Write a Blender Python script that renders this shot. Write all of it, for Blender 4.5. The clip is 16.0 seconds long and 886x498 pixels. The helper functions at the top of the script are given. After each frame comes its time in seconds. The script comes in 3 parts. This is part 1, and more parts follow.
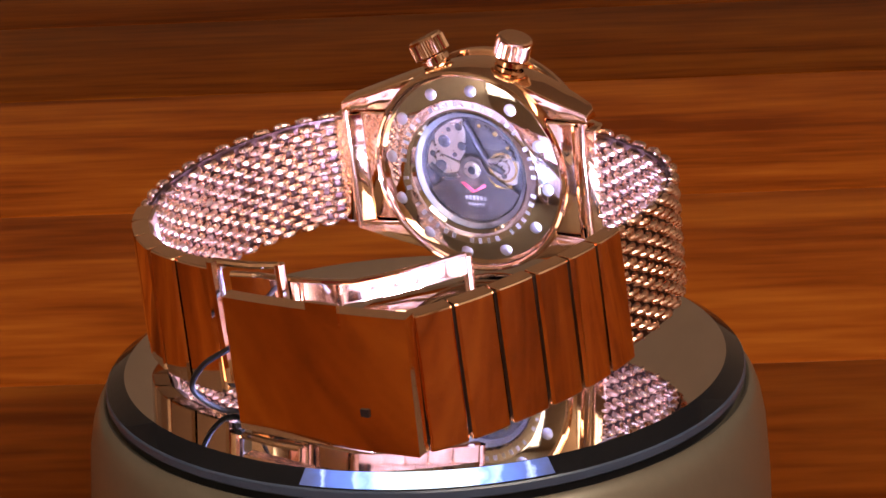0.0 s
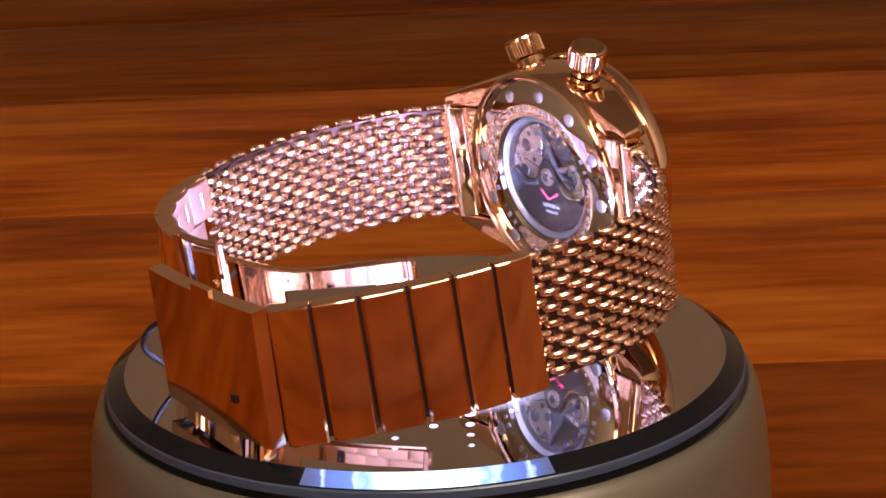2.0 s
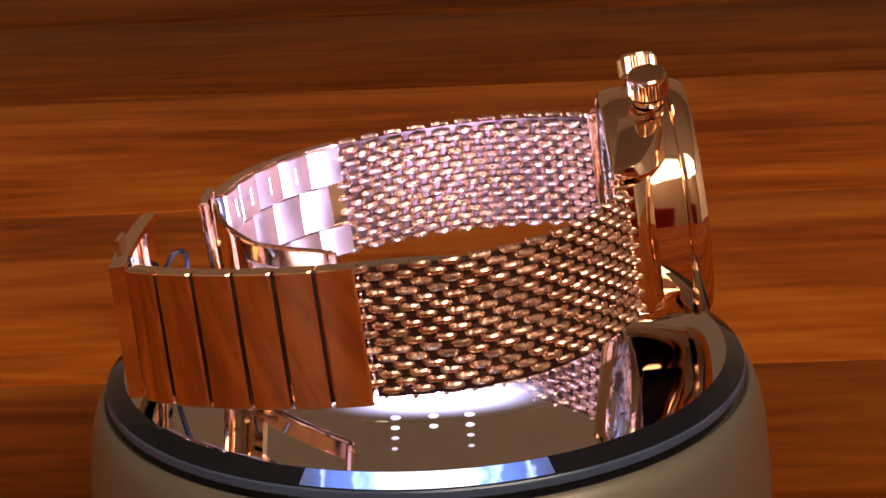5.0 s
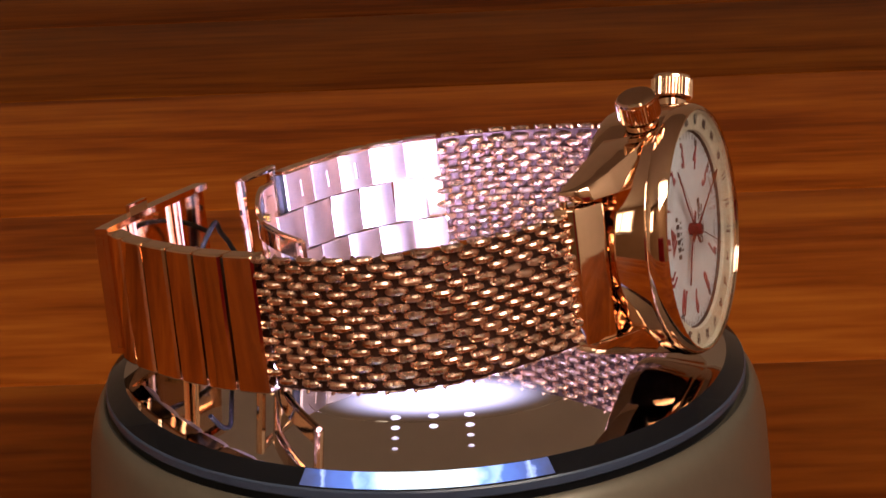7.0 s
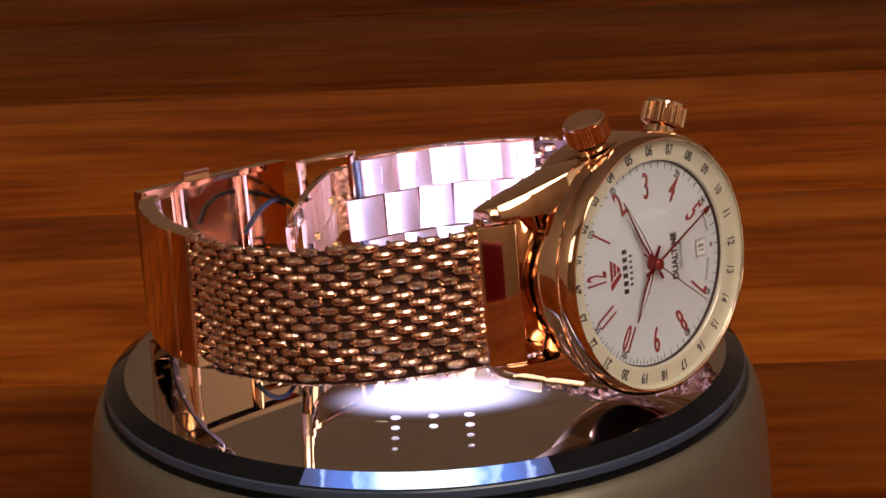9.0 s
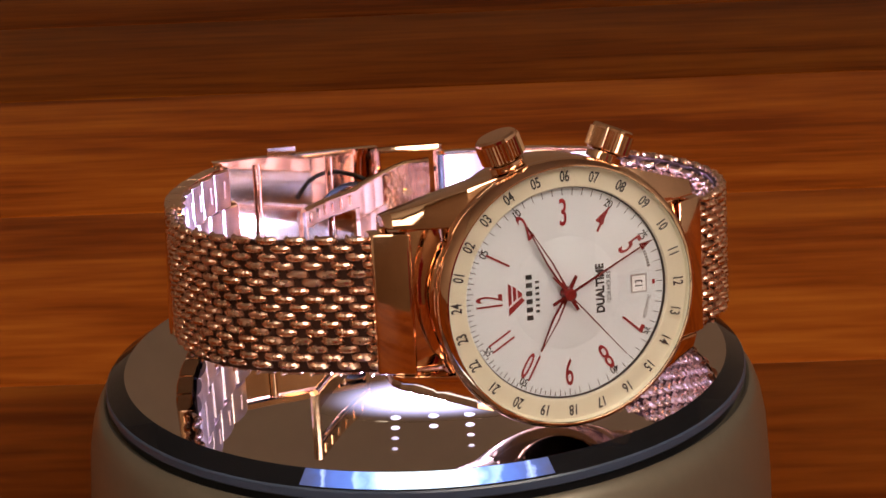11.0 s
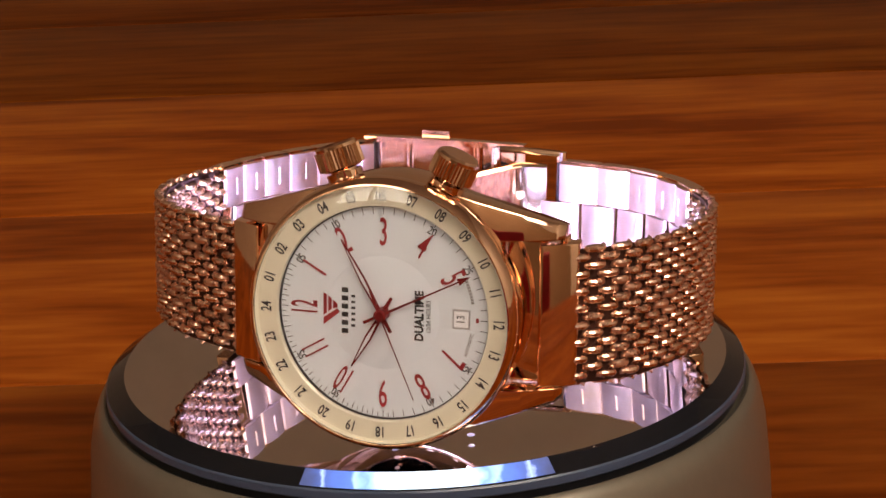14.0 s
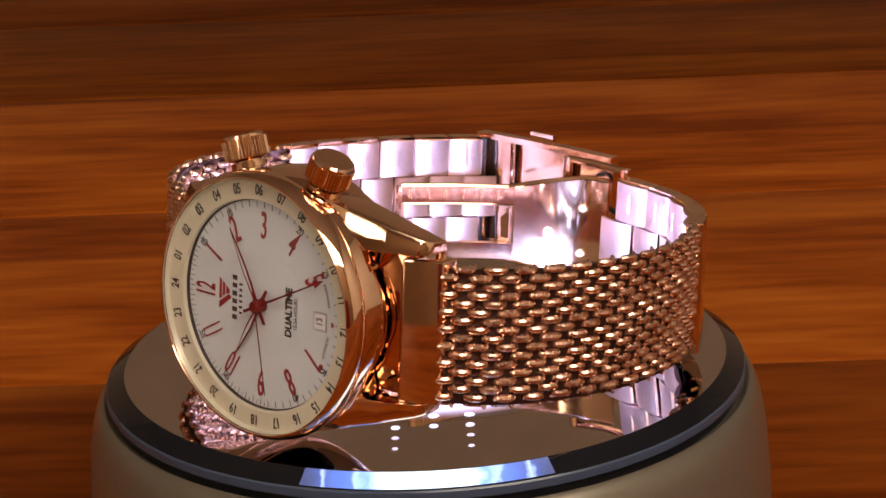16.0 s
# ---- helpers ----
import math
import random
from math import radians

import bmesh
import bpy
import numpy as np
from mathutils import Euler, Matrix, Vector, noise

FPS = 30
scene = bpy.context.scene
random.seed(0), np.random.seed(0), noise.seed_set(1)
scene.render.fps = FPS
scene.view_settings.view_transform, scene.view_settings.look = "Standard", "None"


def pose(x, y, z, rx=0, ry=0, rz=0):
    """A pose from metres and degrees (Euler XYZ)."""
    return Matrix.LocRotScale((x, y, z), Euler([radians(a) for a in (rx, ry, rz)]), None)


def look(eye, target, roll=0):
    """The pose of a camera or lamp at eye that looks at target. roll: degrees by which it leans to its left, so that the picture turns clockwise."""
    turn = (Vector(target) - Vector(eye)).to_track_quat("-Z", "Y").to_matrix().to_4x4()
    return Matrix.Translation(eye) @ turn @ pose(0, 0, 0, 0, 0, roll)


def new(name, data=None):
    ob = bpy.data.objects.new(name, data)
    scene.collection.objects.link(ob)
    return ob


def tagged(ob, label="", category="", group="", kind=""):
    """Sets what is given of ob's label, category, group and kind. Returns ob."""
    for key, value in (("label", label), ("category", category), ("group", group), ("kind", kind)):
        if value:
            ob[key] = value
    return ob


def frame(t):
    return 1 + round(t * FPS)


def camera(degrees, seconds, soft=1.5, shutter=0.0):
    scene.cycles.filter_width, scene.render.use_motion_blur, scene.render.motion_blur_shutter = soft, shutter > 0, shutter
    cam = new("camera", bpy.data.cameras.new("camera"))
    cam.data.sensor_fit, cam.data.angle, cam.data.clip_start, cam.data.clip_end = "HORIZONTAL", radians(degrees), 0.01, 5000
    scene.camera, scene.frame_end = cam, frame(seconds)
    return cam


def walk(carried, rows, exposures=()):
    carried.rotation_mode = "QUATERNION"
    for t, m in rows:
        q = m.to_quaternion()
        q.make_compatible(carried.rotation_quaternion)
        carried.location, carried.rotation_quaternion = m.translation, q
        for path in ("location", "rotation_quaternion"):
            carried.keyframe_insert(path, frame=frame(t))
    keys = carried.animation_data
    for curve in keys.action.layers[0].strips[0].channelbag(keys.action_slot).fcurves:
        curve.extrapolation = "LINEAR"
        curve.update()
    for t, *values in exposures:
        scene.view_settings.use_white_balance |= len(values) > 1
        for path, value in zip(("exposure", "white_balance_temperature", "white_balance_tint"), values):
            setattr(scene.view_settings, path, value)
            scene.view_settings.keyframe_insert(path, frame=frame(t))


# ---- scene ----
# Camera: stands still before the turntable. Lengths below are in millimetres unless they feed the camera or lamps.
MM = 0.001
TOP = 0.045                       # height of the mirror plate over the table
EYE = Vector((0.00393, -0.31992, TOP + 0.12027))
PITCH = radians(17.754)
AIM = EYE + Vector((0, math.cos(PITCH), -math.sin(PITCH)))
cam = camera(25.35, 16.0, 1.6)
walk(cam, [(0.0, look(EYE, AIM, -2.646)), (16.0, look(EYE, AIM, -2.646))], [(0.0, 0.16, 6700, 17), (3.5, 0.2, 6700, 17), (6.0, 0.0, 6600, 15), (7.0, -0.12, 6600, 15), (8.0, -0.3, 6500, 14), (9.0, -0.36, 6500, 14),
    (10.5, -0.18, 6550, 15), (12.0, 0.02, 6600, 15), (14.5, 0.08, 6600, 15), (16.0, 0.02, 6600, 15)])


# ---- world and lights ----
world = bpy.data.worlds.new("room_air")
scene.world = world
world.use_nodes = True
world.node_tree.nodes["Background"].inputs[0].default_value = (1.0, 0.72, 0.45, 1)
world.node_tree.nodes["Background"].inputs[1].default_value = 0.008


def area_lamp(name, at, aim, size_x, size_y, watts, colour):
    data = bpy.data.lights.new(name, "AREA")
    data.shape, data.size, data.size_y, data.energy, data.color = "RECTANGLE", size_x, size_y, watts, colour
    ob = new(name, data)
    ob.matrix_world = look(Vector(at), Vector(aim))
    return ob


area_lamp("ceiling_light_glow", (0.66, -1.36, 1.57), (0, 0, 0.05), 1.5, 0.75, 33, (1.0, 0.89, 0.77))


# ---- materials ----
def material(name, base, rough=0.5, metal=0.0, bump=0.0, scale=200.0, vary=0.12, spec=0.5, coat=0.0, wear=0.0):
    """A node material with a two-scale colour change, uneven gloss and fine relief."""
    m = bpy.data.materials.new(name)
    m.use_nodes = True
    nt = m.node_tree
    b = nt.nodes["Principled BSDF"]
    tc = nt.nodes.new("ShaderNodeTexCoord")
    big, fine = nt.nodes.new("ShaderNodeTexNoise"), nt.nodes.new("ShaderNodeTexNoise")
    big.inputs["Scale"].default_value, fine.inputs["Scale"].default_value = scale * 0.15, scale
    big.inputs["Detail"].default_value = fine.inputs["Detail"].default_value = 4
    for n in (big, fine):
        nt.links.new(tc.outputs["Object"], n.inputs["Vector"])
    add = nt.nodes.new("ShaderNodeMath")
    add.operation = "ADD"
    nt.links.new(big.outputs["Fac"], add.inputs[0])
    nt.links.new(fine.outputs["Fac"], add.inputs[1])
    ramp = nt.nodes.new("ShaderNodeMapRange")
    ramp.inputs["From Min"].default_value, ramp.inputs["From Max"].default_value = 0.6, 1.4
    nt.links.new(add.outputs[0], ramp.inputs["Value"])
    mix = nt.nodes.new("ShaderNodeMix")
    mix.data_type = "RGBA"
    mix.inputs["A"].default_value = (*[c * (1 - vary) for c in base], 1)
    mix.inputs["B"].default_value = (*[min(1, c * (1 + vary)) for c in base], 1)
    nt.links.new(ramp.outputs["Result"], mix.inputs["Factor"])
    nt.links.new(mix.outputs["Result"], b.inputs["Base Color"])
    rr = nt.nodes.new("ShaderNodeMapRange")
    rr.inputs["From Min"].default_value, rr.inputs["From Max"].default_value = 0.6, 1.4
    rr.inputs["To Min"].default_value, rr.inputs["To Max"].default_value = rough * (1 - wear), rough * (1 + wear) + wear * 0.03
    nt.links.new(add.outputs[0], rr.inputs["Value"])
    nt.links.new(rr.outputs["Result"], b.inputs["Roughness"])
    b.inputs["Metallic"].default_value = metal
    b.inputs["Specular IOR Level"].default_value = spec
    b.inputs["Coat Weight"].default_value = coat
    if bump:
        bp = nt.nodes.new("ShaderNodeBump")
        bp.inputs["Strength"].default_value, bp.inputs["Distance"].default_value = bump, 0.0002
        nt.links.new(fine.outputs["Fac"], bp.inputs["Height"])
        nt.links.new(bp.outputs["Normal"], b.inputs["Normal"])
    return m


def glowing(name, colour, strength):
    m = bpy.data.materials.new(name)
    m.use_nodes = True
    b = m.node_tree.nodes["Principled BSDF"]
    b.inputs["Base Color"].default_value = (0.8, 0.8, 0.8, 1)
    b.inputs["Emission Color"].default_value, b.inputs["Emission Strength"].default_value = (*colour, 1), strength
    return m


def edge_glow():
    """Light of the leds painted on the glass edge as emission: white in the middle, deep blue with bright streaks
    towards its ends.
    """
    m = glowing("painted_edge_glow", (0.7, 0.8, 1.0), 2.2)
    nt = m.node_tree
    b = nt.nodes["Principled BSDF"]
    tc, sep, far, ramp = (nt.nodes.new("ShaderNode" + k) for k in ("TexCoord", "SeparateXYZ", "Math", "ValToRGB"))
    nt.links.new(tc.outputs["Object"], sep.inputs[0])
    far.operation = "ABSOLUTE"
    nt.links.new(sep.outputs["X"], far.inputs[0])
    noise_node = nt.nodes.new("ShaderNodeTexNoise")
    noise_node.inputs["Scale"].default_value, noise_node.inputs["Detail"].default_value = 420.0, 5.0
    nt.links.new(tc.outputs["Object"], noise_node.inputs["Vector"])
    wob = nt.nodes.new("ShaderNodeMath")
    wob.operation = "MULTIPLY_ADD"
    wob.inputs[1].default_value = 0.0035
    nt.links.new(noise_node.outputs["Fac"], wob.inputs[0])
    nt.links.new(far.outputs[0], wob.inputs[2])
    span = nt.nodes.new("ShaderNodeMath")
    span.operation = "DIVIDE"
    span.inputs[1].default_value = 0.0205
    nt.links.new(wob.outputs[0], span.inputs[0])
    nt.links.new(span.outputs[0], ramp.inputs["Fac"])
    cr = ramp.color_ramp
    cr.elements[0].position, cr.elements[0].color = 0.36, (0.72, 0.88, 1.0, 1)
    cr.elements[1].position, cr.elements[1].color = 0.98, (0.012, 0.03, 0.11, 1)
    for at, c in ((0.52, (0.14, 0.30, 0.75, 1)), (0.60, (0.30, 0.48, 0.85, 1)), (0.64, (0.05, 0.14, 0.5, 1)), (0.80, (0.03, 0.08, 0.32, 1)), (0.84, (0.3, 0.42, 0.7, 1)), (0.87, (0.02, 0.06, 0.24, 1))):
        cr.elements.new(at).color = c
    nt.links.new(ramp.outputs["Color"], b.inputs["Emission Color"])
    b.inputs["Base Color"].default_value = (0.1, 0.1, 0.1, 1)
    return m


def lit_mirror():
    """Mirror glass with leds under it and their bloom painted in as emission: strongest in the middle of the patch,
    dying out to its rim.
    """
    m = material("painted_glow_mirror", (0.64, 0.61, 0.59), 0.012, 1.0, 0.0, 60, 0.03, wear=0.3)
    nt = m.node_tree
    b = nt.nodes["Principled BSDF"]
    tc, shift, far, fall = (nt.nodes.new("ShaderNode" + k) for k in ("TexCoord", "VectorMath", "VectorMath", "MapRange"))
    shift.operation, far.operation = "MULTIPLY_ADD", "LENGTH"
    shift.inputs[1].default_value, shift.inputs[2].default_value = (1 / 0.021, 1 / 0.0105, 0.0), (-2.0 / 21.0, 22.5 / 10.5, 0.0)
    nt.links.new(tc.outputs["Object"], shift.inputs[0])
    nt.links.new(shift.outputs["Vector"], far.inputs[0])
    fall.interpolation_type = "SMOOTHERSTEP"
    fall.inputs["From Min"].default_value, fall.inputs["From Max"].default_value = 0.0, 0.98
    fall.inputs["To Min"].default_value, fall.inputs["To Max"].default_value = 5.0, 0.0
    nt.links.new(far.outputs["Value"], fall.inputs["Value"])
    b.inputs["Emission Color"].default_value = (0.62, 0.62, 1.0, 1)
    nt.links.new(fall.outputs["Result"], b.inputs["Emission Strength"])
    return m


def clear(name, tint=(1, 1, 1), ior=1.45, rough=0.0):
    m = bpy.data.materials.new(name)
    m.use_nodes = True
    b = m.node_tree.nodes["Principled BSDF"]
    b.inputs["Base Color"].default_value = (*tint, 1)
    b.inputs["Transmission Weight"].default_value, b.inputs["IOR"].default_value, b.inputs["Roughness"].default_value = 1.0, ior, rough
    return m


def wood_material(name, tone):
    """Red-brown lacquered planks: streaks along x, darker from plank to plank."""
    m = bpy.data.materials.new(name)
    m.use_nodes = True
    nt = m.node_tree
    b = nt.nodes["Principled BSDF"]
    tc = nt.nodes.new("ShaderNodeTexCoord")
    info = nt.nodes.new("ShaderNodeObjectInfo")
    place = nt.nodes.new("ShaderNodeVectorMath")
    place.operation = "MULTIPLY_ADD"
    shift = nt.nodes.new("ShaderNodeCombineXYZ")
    far = nt.nodes.new("ShaderNodeMath")
    far.operation = "MULTIPLY"
    far.inputs[1].default_value = 37.0
    nt.links.new(info.outputs["Random"], far.inputs[0])
    for i in range(3):
        nt.links.new(far.outputs[0], shift.inputs[i])
    nt.links.new(tc.outputs["Object"], place.inputs[0])
    place.inputs[1].default_value = (4.0, 26.0, 26.0)
    nt.links.new(shift.outputs[0], place.inputs[2])
    streak, grain, blot = (nt.nodes.new("ShaderNodeTexNoise") for _ in range(3))
    for n, s, d in ((streak, 1.4, 5), (grain, 7.0, 6), (blot, 0.45, 2)):
        n.inputs["Scale"].default_value, n.inputs["Detail"].default_value = s, d
        nt.links.new(place.outputs[0], n.inputs["Vector"])
    streak.inputs["Distortion"].default_value = 0.7
    ramp = nt.nodes.new("ShaderNodeValToRGB")
    ramp.color_ramp.elements[0].position, ramp.color_ramp.elements[1].position = 0.40, 0.62
    ramp.color_ramp.elements[0].color = (0.150 * tone, 0.028 * tone, 0.003 * tone, 1)
    ramp.color_ramp.elements[1].color = (0.40 * tone, 0.115 * tone, 0.013 * tone, 1)
    e = ramp.color_ramp.elements.new(0.5)
    e.color = (0.275 * tone, 0.063 * tone, 0.007 * tone, 1)
    blend = nt.nodes.new("ShaderNodeMix")
    blend.inputs["Factor"].default_value = 0.40
    nt.links.new(streak.outputs["Fac"], blend.inputs["A"])
    nt.links.new(grain.outputs["Fac"], blend.inputs["B"])
    both = nt.nodes.new("ShaderNodeMix")
    both.inputs["Factor"].default_value = 0.3
    nt.links.new(blend.outputs["Result"], both.inputs["A"])
    nt.links.new(blot.outputs["Fac"], both.inputs["B"])
    nt.links.new(both.outputs["Result"], ramp.inputs["Fac"])
    nt.links.new(ramp.outputs["Color"], b.inputs["Base Color"])
    b.inputs["Roughness"].default_value = 0.45
    b.inputs["Specular IOR Level"].default_value = 0.02
    bp = nt.nodes.new("ShaderNodeBump")
    bp.inputs["Strength"].default_value, bp.inputs["Distance"].default_value = 0.15, 0.0004
    nt.links.new(grain.outputs["Fac"], bp.inputs["Height"])
    nt.links.new(bp.outputs["Normal"], b.inputs["Normal"])
    return m


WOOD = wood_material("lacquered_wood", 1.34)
# near planks painted darker to offset the strong lamp light that falls there
WOOD_DIMMED = wood_material("dimmed_wood", 0.95)
WOOD_FRONT_DIMMED = wood_material("dimmed_front_wood", 0.85)
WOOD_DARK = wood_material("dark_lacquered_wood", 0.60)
GAP_DARK = material("joint_dark", (0.03, 0.012, 0.005), 0.8)
ROSE = material("polished_rose_gold", (0.93, 0.65, 0.46), 0.06, 1.0, 0.02, 900, 0.04, wear=0.35)
ROSE_SATIN = material("satin_rose_gold", (0.88, 0.69, 0.63), 0.38, 1.0, 0.02, 1400, 0.05, wear=0.2)
ROSE_WIRE = material("rose_gold_wire", (0.90, 0.62, 0.48), 0.26, 1.0, 0.03, 1200, 0.06, wear=0.3)
# shade between the strap's wires, painted as the colour of an added sheet
STRAP_GAP_SHADE = material("strap_gap_shade", (0.09, 0.045, 0.036), 0.45, 0.9, 0.02, 900)
STEEL = material("polished_steel", (0.80, 0.78, 0.76), 0.05, 1.0, 0.03, 900, 0.05, wear=0.3)
STEEL_SATIN = material("brushed_steel", (0.52, 0.51, 0.53), 0.33, 1.0, 0.1, 1500, 0.08, wear=0.2)
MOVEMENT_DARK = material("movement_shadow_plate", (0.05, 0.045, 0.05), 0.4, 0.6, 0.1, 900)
BRIDGE = material("plated_bridge", (0.62, 0.56, 0.50), 0.30, 1.0, 0.1, 1500, 0.1, wear=0.2)
PLATE_DARK = material("grey_movement_plate", (0.13, 0.12, 0.12), 0.35, 1.0, 0.05, 900, 0.2)
BRASS = material("gilt_brass", (0.82, 0.62, 0.30), 0.25, 1.0, 0.05, 900)
DIAL_WHITE = material("silvery_white_dial", (0.67, 0.71, 0.75), 0.38, 0.10, 0.03, 2500, 0.02)
RING_CREAM = material("cream_flange_ring", (0.76, 0.71, 0.55), 0.32, 0.25, 0.03, 1800, 0.03)
INK = material("black_print", (0.02, 0.02, 0.022), 0.5)
GREY_INK = material("grey_print", (0.22, 0.21, 0.21), 0.5)
RED_INK = material("dark_red_print", (0.27, 0.016, 0.02), 0.35)
RED_LACQUER = material("dark_red_lacquer", (0.20, 0.012, 0.014), 0.2, 0.4)
PINK_INK = material("red_rotor_print", (0.62, 0.05, 0.10), 0.4)
WHITE_INK = material("white_print", (0.8, 0.8, 0.82), 0.5)
MIRROR = material("mirror_plate", (0.64, 0.61, 0.59), 0.012, 1.0, 0.0, 60, 0.03, wear=0.3)
BEVEL = material("dark_glass_edge", (0.008, 0.010, 0.014), 0.05, 0.0, 0.0, 60, 0.03, spec=0.5)
# faint blue light of the leds is put into this edge's colour
LIT_GLASS_EDGE = material("blue_lit_glass_edge", (0.055, 0.085, 0.15), 0.28, 0.0, 0.05, 300, 0.1)
BLACK_RUBBER = material("black_gasket", (0.012, 0.012, 0.014), 0.35)
CHAMPAGNE = material("champagne_metallic_paint", (0.23, 0.21, 0.165), 0.36, 0.55, 0.08, 4000, 0.05, coat=0.3)
CORD = material("black_cord", (0.012, 0.012, 0.016), 0.6, 0, 0.2, 3000)
BROWN_WALL = material("brown_wall", (0.29, 0.18, 0.10), 0.7, 0, 0.2, 30, 0.1)
TAN_WALL = material("tan_plaster", (0.47, 0.35, 0.26), 0.8, 0, 0.2, 30, 0.08)
PLASTER = material("warm_plaster", (0.74, 0.65, 0.56), 0.8, 0, 0.2, 30, 0.06)
CEILING_PAINT = material("ceiling_paint", (0.46, 0.39, 0.32), 0.8, 0, 0.2, 30, 0.05)
LAMP_DARK = material("black_lamp_housing", (0.02, 0.02, 0.022), 0.5, 0, 0.05, 300)
LAMP_GREY = material("grey_lamp_housing", (0.25, 0.25, 0.27), 0.4, 0.2, 0.05, 300)
CRYSTAL = clear("sapphire_crystal", (1, 1, 1), 1.5)
LED_GLOW = glowing("led_glow", (0.44, 0.50, 1.0), 4700.0)
LED_GLOW_PATCH = lit_mirror()
# ghost reflections of the leds in the glass, painted as weaker glowing dots
LED_GHOST = glowing("led_ghost", (0.60, 0.64, 1.0), 1.1)
LED_GHOST_FAINT = glowing("led_ghost_faint", (0.42, 0.46, 0.9), 0.45)
PAINTED_EDGE = edge_glow()
DAYLIGHT = glowing("daylight_pane", (1.0, 0.90, 0.70), 4.5)
RED_CLOTH = material("dark_red_cloth", (0.36, 0.012, 0.03), 0.8, 0, 0.3, 400, 0.15)
WARM_GLOW = glowing("ceiling_lamp_glow", (1.0, 0.84, 0.62), 4.0)


# ---- mesh helpers ----
def part(name, bm, mat, parent=None, label="", smooth=True, scale=MM, sharp=32):
    """Links a bmesh (in millimetres) as one mesh object under a thing or a part."""
    bmesh.ops.recalc_face_normals(bm, faces=bm.faces)
    me = bpy.data.meshes.new(name)
    bmesh.ops.scale(bm, vec=(scale,) * 3, verts=bm.verts)
    bm.to_mesh(me)
    bm.free()
    me.materials.append(mat)
    if smooth:
        me.shade_smooth()
        me.set_sharp_from_angle(angle=radians(sharp))
    ob = new(name, me)
    ob.parent = parent
    if label:
        tagged(ob, label)
    return ob


def box_bm(x0, x1, y0, y1, z0, z1, bevel=0.0, seg=2, bm=None):
    own = bm is None
    bm = bm or bmesh.new()
    vs = bmesh.ops.create_cube(bm, size=1)["verts"]
    for v in vs:
        v.co = ((x0 + x1) / 2 + v.co.x * (x1 - x0), (y0 + y1) / 2 + v.co.y * (y1 - y0), (z0 + z1) / 2 + v.co.z * (z1 - z0))
    if bevel:
        es = list({e for v in vs for e in v.link_edges})
        bmesh.ops.bevel(bm, geom=es, offset=bevel, segments=seg, profile=0.5, affect="EDGES")
    return bm


def lathe_bm(profile, n=96, closed=False):
    """Turns (radius, height) rows round the z axis."""
    bm = bmesh.new()
    rings = []
    for r, h in profile:
        if r < 1e-6:
            rings.append([bm.verts.new((0, 0, h))])
        else:
            rings.append([bm.verts.new((r * math.cos(2 * math.pi * i / n), r * math.sin(2 * math.pi * i / n), h)) for i in range(n)])
    pairs = list(zip(rings, rings[1:]))
    if closed:
        pairs.append((rings[-1], rings[0]))
    for a, b in pairs:
        for i in range(n):
            j = (i + 1) % n
            if len(a) == 1 and len(b) > 1:
                bm.faces.new((a[0], b[i], b[j]))
            elif len(b) == 1 and len(a) > 1:
                bm.faces.new((a[i], b[0], a[j]))
            elif len(a) > 1:
                bm.faces.new((a[i], b[i], b[j], a[j]))
    return bm


def tube_bm(points, radius, sides=6, bm=None, closed=False):
    """A wire of round section along points; radius may change along it."""
    bm = bm or bmesh.new()
    pts = [Vector(p) for p in points]
    n, thin = len(pts), isinstance(radius, list)
    rings, ref = [], None
    for i, p in enumerate(pts):
        d = (pts[(i + 1) % n] - pts[i - 1]) if closed else (pts[min(i + 1, n - 1)] - pts[max(i - 1, 0)])
        d.normalize()
        if ref is None:
            ref = d.orthogonal().normalized()
        ref = (ref - d * ref.dot(d)).normalized()
        side = d.cross(ref)
        rings.append([bm.verts.new(p + (ref * math.cos(2 * math.pi * k / sides) + side * math.sin(2 * math.pi * k / sides)) * (radius[i] if thin else radius)) for k in range(sides)])
    for i in range(n if closed else n - 1):
        a, b = rings[i], rings[(i + 1) % n]
        for k in range(sides):
            j = (k + 1) % sides
            bm.faces.new((a[k], a[j], b[j], b[k]))
    if not closed:
        bm.faces.new(rings[0][::-1])
        bm.faces.new(rings[-1])
    return bm


def prism_bm(outline, h0, h1, bevel=0.0, seg=2):
    """An outline in x, y drawn up from h0 to h1."""
    bm = bmesh.new()
    lo = [bm.verts.new((x, y, h0)) for x, y in outline]
    hi = [bm.verts.new((x, y, h1)) for x, y in outline]
    n = len(outline)
    bm.faces.new(lo[::-1])
    bm.faces.new(hi)
    for i in range(n):
        bm.faces.new((lo[i], lo[(i + 1) % n], hi[(i + 1) % n], hi[i]))
    if bevel:
        bmesh.ops.bevel(bm, geom=bm.edges[:], offset=bevel, segments=seg, profile=0.5, affect="EDGES")
    return bm


